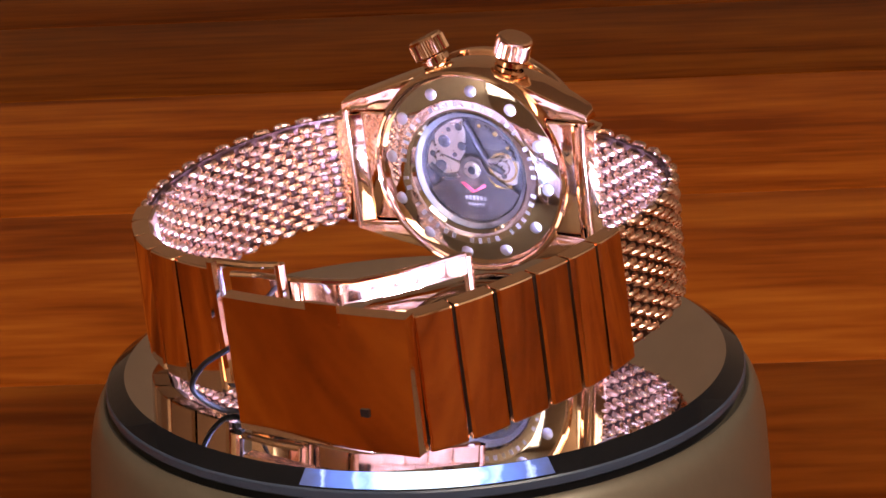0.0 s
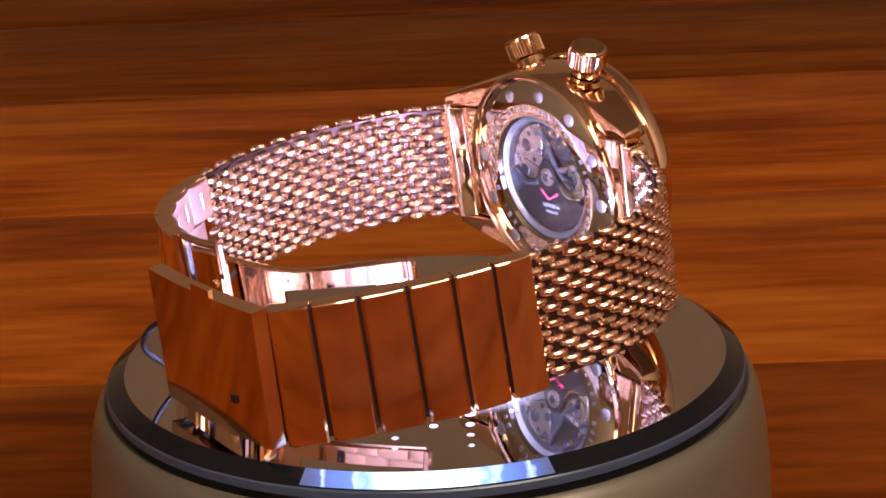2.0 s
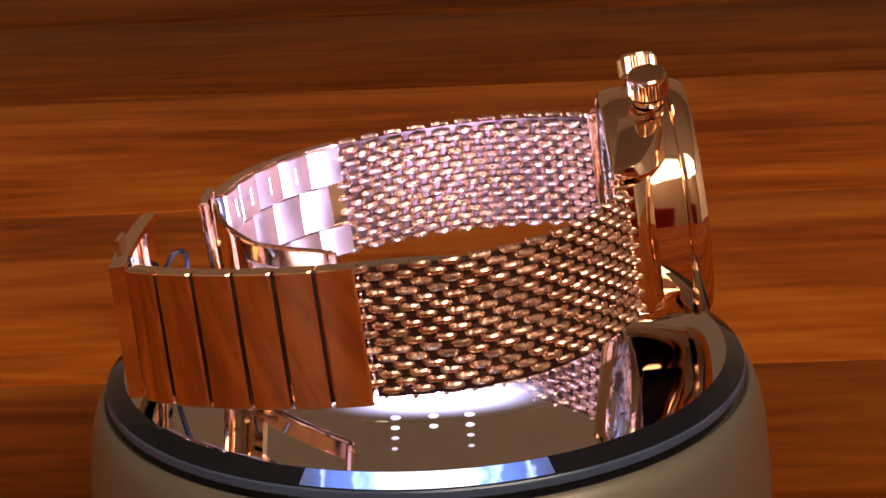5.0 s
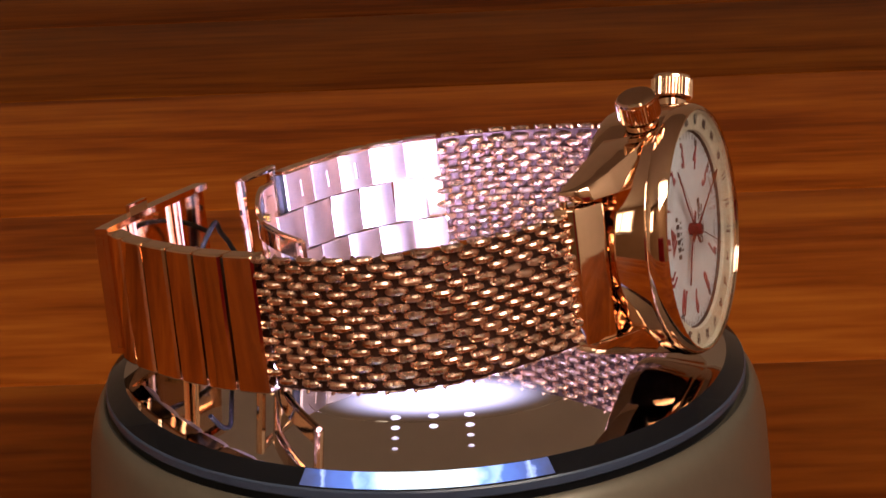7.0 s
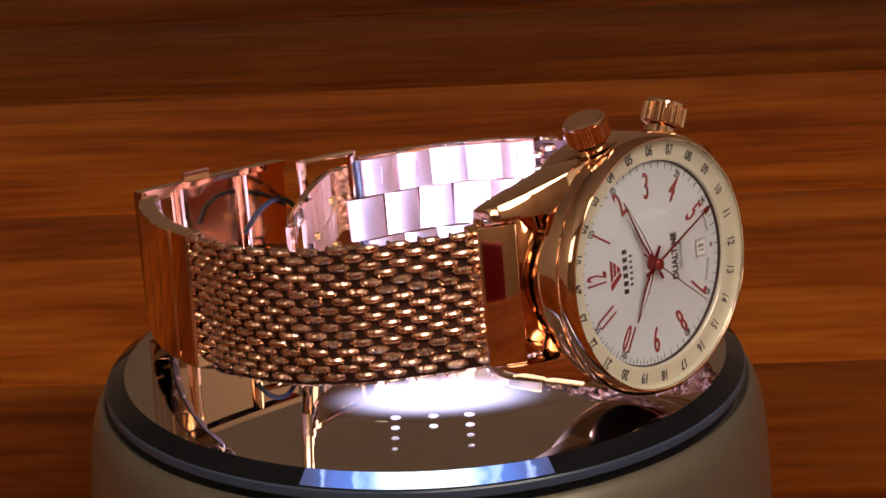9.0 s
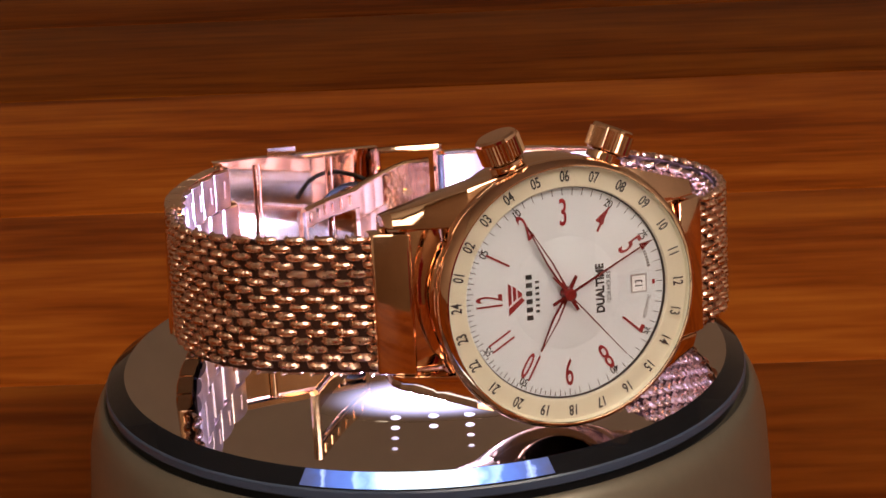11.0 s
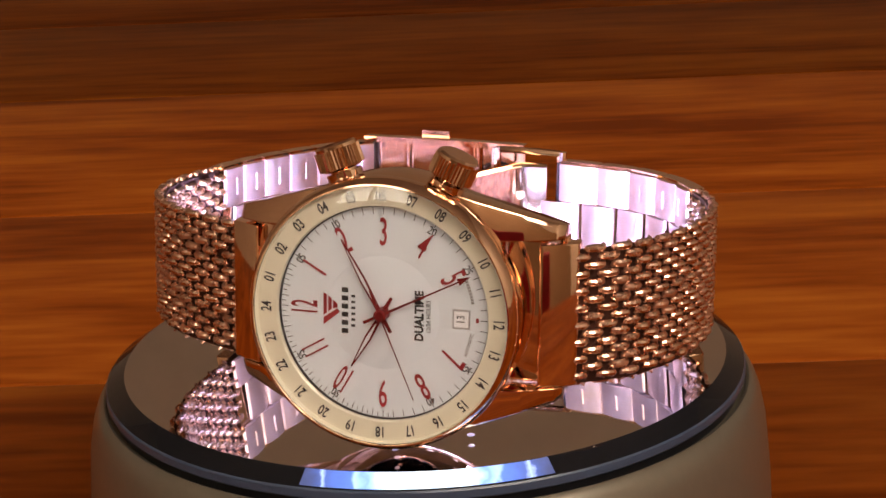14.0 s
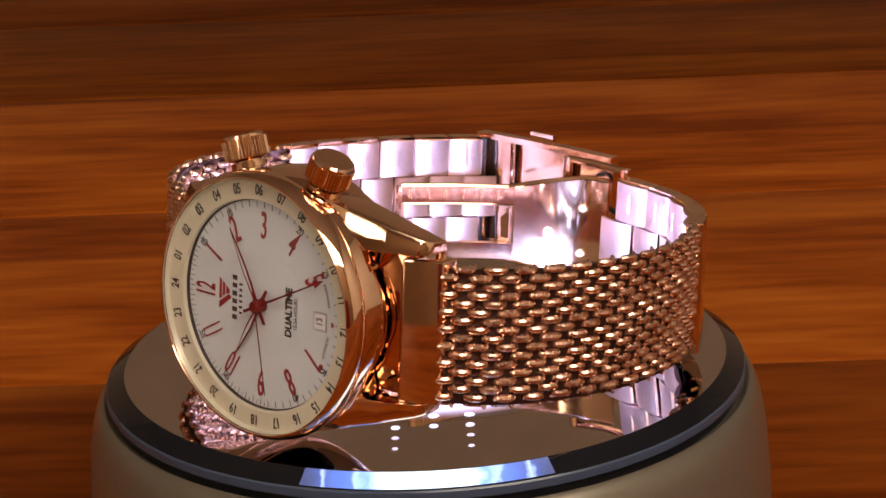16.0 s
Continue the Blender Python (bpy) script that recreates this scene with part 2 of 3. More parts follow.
def smooth_path(points, n):
    """n + 1 points at even steps along a smooth curve through the given ones, with their unit tangents."""
    p = [Vector(q).to_3d() for q in points]
    p = [p[0] * 2 - p[1]] + p + [p[-1] * 2 - p[-2]]
    dense = []
    for i in range(1, len(p) - 2):
        for k in range(24):
            t = k / 24
            a, b, c, d = p[i - 1:i + 3]
            dense.append(0.5 * (2 * b + (c - a) * t + (2 * a - 5 * b + 4 * c - d) * t * t + (3 * b - a - 3 * c + d) * t ** 3))
    dense.append(p[-2])
    run = [0.0]
    for a, b in zip(dense, dense[1:]):
        run.append(run[-1] + (b - a).length)
    out = []
    for k in range(n + 1):
        s = run[-1] * k / n
        i = max(1, next((j for j, r in enumerate(run) if r >= s - 1e-9), len(run) - 1))
        f = (s - run[i - 1]) / max(1e-9, run[i] - run[i - 1])
        out.append((dense[i - 1].lerp(dense[i], f), (dense[i] - dense[i - 1]).normalized()))
    return out


# ---- room and table ----
def build_room():
    for name, lo, hi, mat in (("wall_north", (-1.8, 1.9, 0), (1.8, 2.0, 2.4), TAN_WALL), ("wall_south", (-1.8, -2.0, 0), (1.8, -1.9, 2.4), BROWN_WALL),
                              ("wall_east", (1.8, -2.0, 0), (1.9, 2.0, 2.4), PLASTER), ("wall_west", (-1.9, -2.0, 0), (-1.8, 2.0, 2.4), TAN_WALL)):
        z = -0.75
        tagged(part(name, box_bm(lo[0], hi[0], lo[1], hi[1], lo[2] + z, hi[2] + z), mat, None, smooth=False, scale=1), "plain warm beige plaster wall", "wall", kind="structure")
    tagged(part("ceiling", box_bm(-1.9, 1.9, -2.0, 2.0, 1.65, 1.75), CEILING_PAINT, None, smooth=False, scale=1), "plain dim painted ceiling", "ceiling", kind="structure")
    tagged(part("floor", box_bm(-1.9, 1.9, -2.0, 2.0, -0.85, -0.75), PLASTER, None, smooth=False, scale=1), "plain dim room floor", "floor", kind="structure")
    win = new("window_1")
    win.location = (-1.34, -1.888, 1.0)
    tagged(win, "bright window with a plain pale frame", "window", kind="structure")
    part("pane", box_bm(-400, 400, -8, -2, -370, 420), DAYLIGHT, win, smooth=False)
    for x0, x1, z0, z1 in ((-440, 440, 420, 470), (-440, 440, -420, -370), (-440, -400, -370, 420), (400, 440, -370, 420), (-18, 18, -370, 420)):
        part("window_frame", box_bm(x0, x1, -6, 30, z0, z1, 5), PLASTER, win)
    lamp = new("ceiling_lamp")
    lamp.location = (0.66, -1.36, 1.6)
    tagged(lamp, "square warm glowing ceiling lamp", "lamp")
    part("housing", box_bm(-780, 780, -400, 400, 0, 50, 6), LAMP_GREY, lamp)
    part("diffuser", box_bm(-750, 750, -375, 375, -14, 0, 4), WARM_GLOW, lamp)


def build_chair():
    # added out of view: stands in for clothes that redden the metal's reflections
    chair = new("chair")
    chair.location = (0.20, -0.80, -0.75)
    tagged(chair, "dark red chair added out of view, standing in for reflected clothes", "chair")
    part("seat", box_bm(-260, 260, -230, 230, 420, 500, 30, 3), RED_CLOTH, chair)
    part("backrest", box_bm(-260, 260, -270, -200, 540, 1000, 28, 3), RED_CLOTH, chair)
    for x in (-220, 220):
        part("leg", box_bm(x - 22, x + 22, 180, 224, 0, 420, 5), LAMP_DARK, chair)
        part("leg", box_bm(x - 22, x + 22, -252, -208, 0, 540, 5), LAMP_DARK, chair)


def build_table():
    table = new("table")
    table.rotation_euler = (0, 0, radians(-2.3))
    tagged(table, "red-brown lacquered wooden table of wide planks", "table")
    part("dark_backing", box_bm(-900, 900, -430, 966, -40, -4.0), GAP_DARK, table, smooth=False)
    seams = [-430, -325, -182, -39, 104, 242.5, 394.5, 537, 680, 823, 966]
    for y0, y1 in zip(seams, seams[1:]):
        part("plank", box_bm(-900, 900, y0 + 0.25, y1 - 0.25, -4.0, 0, 1.3, 3), WOOD_DARK if y0 > 380 else WOOD_FRONT_DIMMED if y1 < -30 else WOOD_DIMMED if y1 < 120 else WOOD, table)
    for x in (-840, 840):
        for y in (-380, 920):
            part("leg", box_bm(x - 30, x + 30, y - 30, y + 30, -750, -40, 4), WOOD, table)


def build_turntable():
    base = new("turntable")
    base.location = (0.0, 0, 0)
    tagged(base, "round champagne metallic display turntable base", "turntable")
    h = TOP / MM
    part("foot", lathe_bm([(0, 0), (57, 0), (57.5, 0.8), (57, 2.2), (0, 2.2)]), BLACK_RUBBER, base)
    part("housing", lathe_bm([(0, 2.2), (58.9, 2.2), (59.9, 3.2), (59.7, 12), (59.2, 24), (58.4, 33), (57.6, 37.0), (56.9, 39.0), (56.2, 40.2), (55.6, 40.6), (55.1, 40.4), (54.8, 39.5), (0, 39.5)], 160), CHAMPAGNE, base)
    # leds seen through the glass; the dimmer rows paint their repeated reflections
    for k, glow in enumerate((LED_GLOW, LED_GHOST, LED_GHOST, LED_GHOST_FAINT, LED_GHOST_FAINT)):
        for i, x in enumerate((-4.8, 1.2, 6.9)):
            if i == 1 and k > 2:
                continue
            bm = lathe_bm([(0, h + 0.14), ((2.3, 0.75, 0.62, 0.5, 0.42)[k], h + 0.12), ((2.4, 0.85, 0.72, 0.6, 0.5)[k], h + 0.05), (0, h + 0.05)], 20)
            bmesh.ops.translate(bm, vec=(x, -26.7 - 4.1 * k if k else -23.5, 0), verts=bm.verts)
            part("led_or_ghost", bm, glow, base)
    # bloom of the leds, painted as a glowing patch of mirror
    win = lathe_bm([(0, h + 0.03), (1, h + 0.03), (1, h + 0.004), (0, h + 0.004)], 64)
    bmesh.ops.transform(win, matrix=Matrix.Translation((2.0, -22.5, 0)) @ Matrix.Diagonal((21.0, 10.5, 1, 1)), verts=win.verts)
    part("led_glow_patch", win, LED_GLOW_PATCH, base, "mirror patch with the bloom of the leds painted in as emission", smooth=False)
    # light of the leds on the sloping edge, painted as a glowing strip
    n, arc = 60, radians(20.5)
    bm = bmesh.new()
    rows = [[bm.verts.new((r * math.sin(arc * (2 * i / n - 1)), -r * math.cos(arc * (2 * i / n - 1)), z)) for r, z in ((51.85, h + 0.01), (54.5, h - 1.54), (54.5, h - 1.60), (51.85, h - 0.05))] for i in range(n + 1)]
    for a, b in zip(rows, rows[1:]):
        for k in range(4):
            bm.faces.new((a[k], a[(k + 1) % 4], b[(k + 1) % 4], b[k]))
    part("painted_edge_strip", bm, PAINTED_EDGE, base, "blue white light of the leds painted on the glass edge")
    plate = new("mirror_plate")
    tagged(plate, "round mirror with a sloping polished edge on the turntable", "mirror")
    part("glass", lathe_bm([(0, h - 3.0), (51.7, h - 3.0), (51.7, h), (0, h)], 160), MIRROR, plate)
    part("bevel", lathe_bm([(51.7, h), (54.5, h - 1.62), (54.75, h - 1.8), (51.7, h - 1.9)], 200, True), BEVEL, plate, "dark polished bevel")
    part("glass_edge", lathe_bm([(51.7, h - 1.9), (54.75, h - 1.8), (54.95, h - 2.1), (54.95, h - 3.3), (54.7, h - 3.6), (51.7, h - 3.6)], 200, True), LIT_GLASS_EDGE, plate, "ground glass edge with faint blue light painted into its colour")
    part("gasket", lathe_bm([(0, h - 5.5), (54.0, h - 5.5), (54.3, h - 3.6), (0, h - 3.6)], 120), BLACK_RUBBER, plate)
    return plate


# ---- the watch: x along the dial's 12 to 6 line, -y out of the dial, z across the strap ----
CX, CZ, DIAL_Y = 9.7, 0.9, -45.0
HEAD_TURN = Matrix.Translation((CX, DIAL_Y, CZ)) @ Matrix.Rotation(radians(2.2), 4, "Z") @ Matrix.Translation((-CX, -DIAL_Y, -CZ))   # the head stands a little askew in its strap
TO_CASE = HEAD_TURN @ Matrix.Translation((CX, 0, CZ)) @ Matrix.Rotation(radians(90), 4, "X")   # lathe axis z becomes -y


def on_case(bm):
    bmesh.ops.transform(bm, matrix=TO_CASE, verts=bm.verts)
    return bm


def on_dial(bm, lift=0.0):
    """From x right, y up, z out of the dial to the watch's space."""
    bmesh.ops.transform(bm, matrix=HEAD_TURN @ Matrix.Translation((CX, DIAL_Y - lift, CZ)) @ Matrix.Rotation(radians(90), 4, "X"), verts=bm.verts)
    return bm


def on_head(bm):
    bmesh.ops.transform(bm, matrix=HEAD_TURN, verts=bm.verts)
    return bm


def text_bm(words, size, narrow=1.0, depth=0.04, bold=0.0):
    cu = bpy.data.curves.new("print", "FONT")
    cu.body, cu.size, cu.align_x, cu.align_y, cu.extrude, cu.offset, cu.resolution_u = words, size, "CENTER", "CENTER", depth, bold, 3
    ob = new("print", cu)
    me = ob.evaluated_get(bpy.context.evaluated_depsgraph_get()).to_mesh()
    bm = bmesh.new()
    bm.from_mesh(me)
    bpy.data.objects.remove(ob)
    bpy.data.curves.remove(cu)
    bmesh.ops.scale(bm, vec=(narrow, 1, 1), verts=bm.verts)
    return bm


def turned(bm, clock, radius=0.0, up=0.0):
    """Turns a print so that its top looks out at the clockwise angle from the top, and sets it there."""
    a = -radians(clock)
    m = Matrix.Rotation(a, 4, "Z") @ Matrix.Translation((0, radius, up))
    bmesh.ops.transform(bm, matrix=m, verts=bm.verts)
    return bm


def build_case(watch):
    body = lathe_bm([(18.9, 34.6), (19.05, 33.5), (19.35, 33.3), (19.8, 33.6), (20.15, 34.5), (20.35, 36.0), (20.4, 38.0), (20.4, 44.1), (20.2, 44.5), (19.0, 44.6), (18.9, 44.6)], 128, True)
    case = part("case", on_case(body), ROSE, watch)
    bezel = lathe_bm([(19.0, 44.5), (20.3, 44.55), (20.65, 44.7), (20.75, 45.1), (20.7, 45.9), (20.5, 46.7), (20.15, 47.4), (19.8, 47.8), (19.6, 47.85), (19.5, 47.6), (19.5, 45.8), (19.0, 45.4)], 160, True)
    part("bezel", on_case(bezel), ROSE, watch, "polished rose gold bezel")
    for sx in (-1, 1):
        for sz in (-1, 1):
            bm = bmesh.new()
            # root (at the case) and tip sections: (x, y front, y back, z in, z out)
            rows = [(8.0, -44.4, -36.0, 11.3, 18.6), (14.0, -43.4, -35.0, 11.3, 16.9), (20.0, -41.0, -33.8, 11.3, 15.0), (24.6, -38.6, -33.2, 11.3, 13.6), (25.5, -37.2, -33.0, 11.3, 13.2)]
            rings = [[bm.verts.new((CX + sx * x, y, CZ + sz * z)) for y, z in ((yf, zi), (yf + 1.1, zo), (yb, zo - 0.4), (yb, zi))] for x, yf, yb, zi, zo in rows]
            for a, b in zip(rings, rings[1:]):
                for k in range(4):
                    bm.faces.new((a[k], a[(k + 1) % 4], b[(k + 1) % 4], b[k]))
            bm.faces.new(rings[0])
            bm.faces.new(rings[-1])
            bmesh.ops.bevel(bm, geom=bm.edges[:], offset=0.22, segments=2, profile=0.5, affect="EDGES")
            part("lug", on_head(bm), ROSE, case)
    # plates added to keep the leds' light out of the gaps beside the case
    for sx in (-1, 1):
        xs = sorted((CX + sx * 14.0, CX + sx * 23.0))
        part("gap_light_blocker", on_head(box_bm(xs[0], xs[1], -37.2, -34.2, CZ - 10.9, CZ + 10.9, 0.5, 3)), ROSE, case)
    for side in (-20.0, 23.8):
        m = Matrix.Rotation(-radians(side), 4, "Z")
        for name, prof, flutes in (("crown", [(0, 25.9), (2.85, 25.9), (3.2, 25.6), (3.25, 25.0), (3.25, 22.4), (2.85, 22.0), (2.0, 21.8), (2.0, 19.0), (0, 19.0)], 38),):
            bm = lathe_bm(prof, 40)
            for i in range(flutes):
                a = 2 * math.pi * i / flutes
                vs = bmesh.ops.create_cube(bm, size=1)["verts"]
                bmesh.ops.transform(bm, matrix=Matrix.Rotation(a, 4, "Z") @ Matrix.Translation((3.25, 0, 23.7)) @ Matrix.Rotation(radians(45), 4, "Z") @ Matrix.Diagonal((0.32, 0.32, 2.9, 1)), verts=vs)
            # crown axis z -> dial's up, then turned to its clock angle
            bmesh.ops.transform(bm, matrix=m @ Matrix.Translation((0, 0, -3.6)) @ Matrix.Rotation(radians(-90), 4, "X"), verts=bm.verts)
            on_dial(bm)
            crown = part(name, bm, ROSE, watch, "fluted rose gold crown")
            ring = lathe_bm([(2.3, 20.6), (2.75, 20.6), (2.75, 21.5), (2.3, 21.5)], 32, True)
            bmesh.ops.transform(ring, matrix=m @ Matrix.Translation((0, 0, -3.6)) @ Matrix.Rotation(radians(-90), 4, "X"), verts=ring.verts)
            part("collar", on_dial(ring), ROSE, crown)
    # back: steel ring with round notches, window and movement
    back = part("case_back", on_case(lathe_bm([(11.6, 34.2), (12.1, 33.6), (14.3, 33.45), (14.6, 33.55), (18.5, 34.2), (18.85, 34.5), (18.85, 36.0), (11.6, 36.0)], 128, True)), STEEL, watch, "polished steel case back with a window")
    for i in range(12):
        a = radians(30 * i + 8)
        bm = lathe_bm([(0, 33.6), (1.0, 33.6), (1.2, 33.7), (1.2, 34.1), (0, 34.1)], 24)
        bmesh.ops.translate(bm, vec=(16.2 * math.cos(a), 16.2 * math.sin(a), 0), verts=bm.verts)
        part("notch", on_case(bm), STEEL_SATIN, back)
    for i in range(46):
        if i % 12 in (0, 7):
            continue
        a = radians(360 * i / 46)
        bm = box_bm(13.1, 14.1, -0.28 - 0.12 * (i % 3), 0.28, 33.42, 33.75)
        bmesh.ops.transform(bm, matrix=Matrix.Rotation(a, 4, "Z"), verts=bm.verts)
        part("engraving", on_case(bm), STEEL_SATIN, back, smooth=False)
    part("inner_ring", on_case(lathe_bm([(10.6, 35.2), (11.55, 34.4), (11.55, 36.6), (10.6, 36.6)], 96, True)), STEEL_SATIN, back)
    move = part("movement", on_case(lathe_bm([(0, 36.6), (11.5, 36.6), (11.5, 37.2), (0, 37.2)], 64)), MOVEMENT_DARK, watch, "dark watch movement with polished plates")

    def plate(name, pts, y, mat, label=""):
        part(name, on_case(prism_bm(pts, y, y + 0.5, 0.12, 1)), mat, move, label)

    def arc(r, a0, a1, step=8):
        return [(r * math.cos(radians(a)), r * math.sin(radians(a))) for a in range(a0, a1 + 1, step)]

    def disc(name, x, z, r, y, mat, thick=0.5):
        bm = lathe_bm([(0, y), (r * 0.85, y), (r, y + 0.12), (r, y + thick), (0, y + thick)], 28)
        bmesh.ops.translate(bm, vec=(x, z, 0), verts=bm.verts)
        part(name, on_case(bm), mat, move)

    # seen from behind, x runs to the left
    plate("bridge", arc(9.9, 40, 84, 6) + [(1.0, 7.0), (1.6, 3.0), (2.8, 1.4), (7.6, 3.0)], 36.0, BRIDGE)
    plate("bridge", arc(9.7, -4, 34, 6) + [(6.6, 2.4), (3.0, 1.0), (2.6, -1.2), (5.0, -2.6)], 36.1, BRIDGE)
    plate("bridge", arc(9.9, 100, 150, 8) + [(-5.6, 3.8), (-2.4, 4.2), (-0.9, 7.6)], 36.2, PLATE_DARK)
    plate("bridge", [(-9.4, 1.6), (-8.6, -2.6), (-5.4, -3.8), (-3.2, -1.2), (-4.0, 1.8), (-6.6, 3.2)], 36.3, BRIDGE)
    rotor = arc(10.3, 205, 335, 10) + [(2.9, -0.4), (1.9, 2.2), (0, 2.9), (-1.9, 2.2), (-2.9, -0.4)]
    plate("rotor", rotor, 35.5, PLATE_DARK, "grey winding rotor with red print")
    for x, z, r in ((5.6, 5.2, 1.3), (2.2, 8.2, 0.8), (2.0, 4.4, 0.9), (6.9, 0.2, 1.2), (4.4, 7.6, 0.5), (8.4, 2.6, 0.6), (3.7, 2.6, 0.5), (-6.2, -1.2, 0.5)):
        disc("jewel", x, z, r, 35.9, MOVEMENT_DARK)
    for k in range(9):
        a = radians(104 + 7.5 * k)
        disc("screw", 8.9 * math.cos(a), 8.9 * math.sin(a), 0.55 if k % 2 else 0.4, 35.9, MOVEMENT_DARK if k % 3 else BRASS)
    disc("hub", 0, 0, 1.7, 35.2, BRIDGE)
    disc("hub_screw", 0, 0, 0.8, 35.0, MOVEMENT_DARK)
    for r0, r1, mat in ((2.5, 3.0, BRASS), (1.2, 1.5, STEEL)):
        ring = lathe_bm([(r0, 36.0), (r1, 36.0), (r1, 36.2), (r0, 36.2)], 40, True)
        bmesh.ops.translate(ring, vec=(-6.2, 0.6, 0), verts=ring.verts)
        part("balance_wheel", on_case(ring), mat, move)
    for pts, wd, mat in (([(0.8, 9.4, 35.9), (-1.2, 5.4, 35.8), (-3.4, 1.6, 35.8), (-6.4, -0.4, 35.9)], 0.62, MOVEMENT_DARK), ([(-3.0, 1.8, 35.8), (-5.4, 2.2, 35.7), (-7.4, 3.0, 35.8)], 0.5, BRIDGE), ([(-2.6, -0.6, 35.9), (-4.8, -3.0, 35.8), (-7.8, -3.2, 35.9)], 0.4, BRASS), ([(3.0, -1.4, 35.9), (6.2, -1.8, 35.8), (9.2, 0.4, 35.9)], 0.7, MOVEMENT_DARK)):
        part("cock", on_case(tube_bm([p for p, t in smooth_path(pts, 14)], wd, 8)), mat, move)
    for pts in (((1.9, -2.6), (2.7, -2.6), (0.5, -4.6), (0.0, -4.1)), ((-0.2, -4.0), (0.3, -4.6), (-2.6, -3.2), (-2.2, -2.7))):
        part("rotor_print", on_case(prism_bm(list(pts), 35.40, 35.55)), PINK_INK, move, smooth=False)
    for i in range(6):
        part("rotor_print", on_case(box_bm(-2.3 + 0.78 * i, -1.78 + 0.78 * i, -6.0, -5.2, 35.42, 35.55)), GREY_INK, move, smooth=False)
        part("rotor_print", on_case(box_bm(-1.7 + 0.58 * i, -1.32 + 0.58 * i, -7.1, -6.6, 35.42, 35.55)), GREY_INK, move, smooth=False)
    glass = part("back_window", on_case(lathe_bm([(0, 34.3), (11.5, 34.3), (11.5, 34.7), (0, 34.7)], 64)), CRYSTAL, watch, "clear glass back window")
    glass.visible_shadow = False


def build_dial(watch):
    dial = part("dial", on_dial(lathe_bm([(0, 0), (16.2, 0), (16.2, -0.6), (0, -0.6)], 128)), DIAL_WHITE, watch, "silvery white dial with dark red numerals")
    part("centre_disc", on_dial(lathe_bm([(0, 0.05), (8.4, 0.05), (8.6, 0.0), (0, 0.0)], 96)), DIAL_WHITE, dial)
    part("hour_ring", on_dial(lathe_bm([(16.2, -0.3), (16.25, 0.95), (16.4, 1.1), (19.2, 1.32), (19.48, 2.0), (19.48, -0.6), (16.2, -0.6)], 128, True)), RING_CREAM, watch, "cream ring with black 24 hour numbers")
    part("ring_line", on_dial(lathe_bm([(16.0, 0.0), (16.19, 0.0), (16.19, 0.5), (16.0, 0.02)], 128, True)), INK, dial)
    for k in range(1, 25):
        part("ring_number", on_dial(turned(text_bm("%02d" % k, 2.3, 0.68, bold=0.035), (k - 6) * 15, 17.85), 1.28), INK, dial, smooth=False)
    for hh in (12, 1, 2, 3, 4, 5, 7, 8, 9, 10, 11):
        part("hour_numeral", on_dial(turned(text_bm(str(hh), 5.9, 0.40 if hh > 9 else 0.48, 0.08, 0.025), (hh - 3) * 30, 12.1), 0.08), RED_INK, dial, smooth=False)
    for mn in (5, 10, 20, 25, 35, 40, 50, 55):
        part("minute_number", on_dial(turned(text_bm("%02d" % mn, 1.75, 0.78, bold=0.012), (mn - 15) * 6, 14.75), 0.03), INK, dial, smooth=False)
    for k in range(120):
        if k % 2 and not 88 <= k + 0 <= 120 and not k < 8:
            continue
        ln = 1.0 if k % 2 == 0 else 0.6
        part("tick", on_dial(turned(box_bm(-0.05, 0.05, -ln / 2, ln / 2, 0, 0.05), k * 3 - 90, 15.9 - ln / 2)), INK, dial, smooth=False)
    # words stand with the 12 side up, so they run from the bottom to the top
    part("dial_word", on_dial(turned(text_bm("DUALTIME", 1.82, 0.88, bold=0.07), -90, -5.6), 0.08), INK, dial, smooth=False)
    part("dial_word", on_dial(turned(text_bm("12/24 HOURS", 0.95, 0.9), -90, -7.0), 0.08), INK, dial, smooth=False)
    part("dial_word", on_dial(turned(text_bm("AUTOMATIC", 0.75, 0.85), -74, -13.7), 0.05), GREY_INK, dial, smooth=False)
    for i in range(8):
        part("dial_bar", on_dial(turned(box_bm(-0.2, 0.12, -0.22, 0.22, 0, 0.05), -101 - i * 1.9, -13.9), 0.03), GREY_INK, dial, smooth=False)
    part("dial_mark", on_dial(turned(box_bm(-0.35, 0.35, -0.22, 0.22, 0, 0.05), -90, -14.4), 0.03), RED_INK, dial, smooth=False)
    for wd, r, ht in ((7.5, 5.95, 1.0), (5.4, 4.65, 0.62)):
        n = 6
        for i in range(n):
            part("brand_bar", on_dial(turned(box_bm(-wd / 2 + wd * i / n + 0.26, -wd / 2 + wd * (i + 1) / n - 0.26, -ht / 2, ht / 2, 0, 0.05), -90, r), 0.06), INK, dial, smooth=False)
    for pts in (((-2.0, 8.6), (-1.1, 8.6), (0.15, 6.5), (-0.25, 6.0)), ((-0.8, 8.6), (2.1, 8.6), (1.8, 8.1), (-0.5, 8.1)), ((-0.3, 7.85), (1.7, 7.85), (1.4, 7.35), (0.0, 7.35)), ((0.1, 7.1), (1.2, 7.1), (0.7, 6.4), (0.3, 6.4))):
        part("brand_mark", on_dial(turned(prism_bm([(x * 1.2, y + 0.7) for x, y in pts], 0, 0.06), -90), 0.06), RED_INK, dial, smooth=False)
    # date window
    part("date_frame", on_dial(box_bm(10.6, 13.3, -1.45, 1.45, 0, 0.09, 0.05, 1)), STEEL_SATIN, dial)
    part("date_disc", on_dial(box_bm(10.85, 13.05, -1.2, 1.2, 0, 0.12)), WHITE_INK, dial, smooth=False)
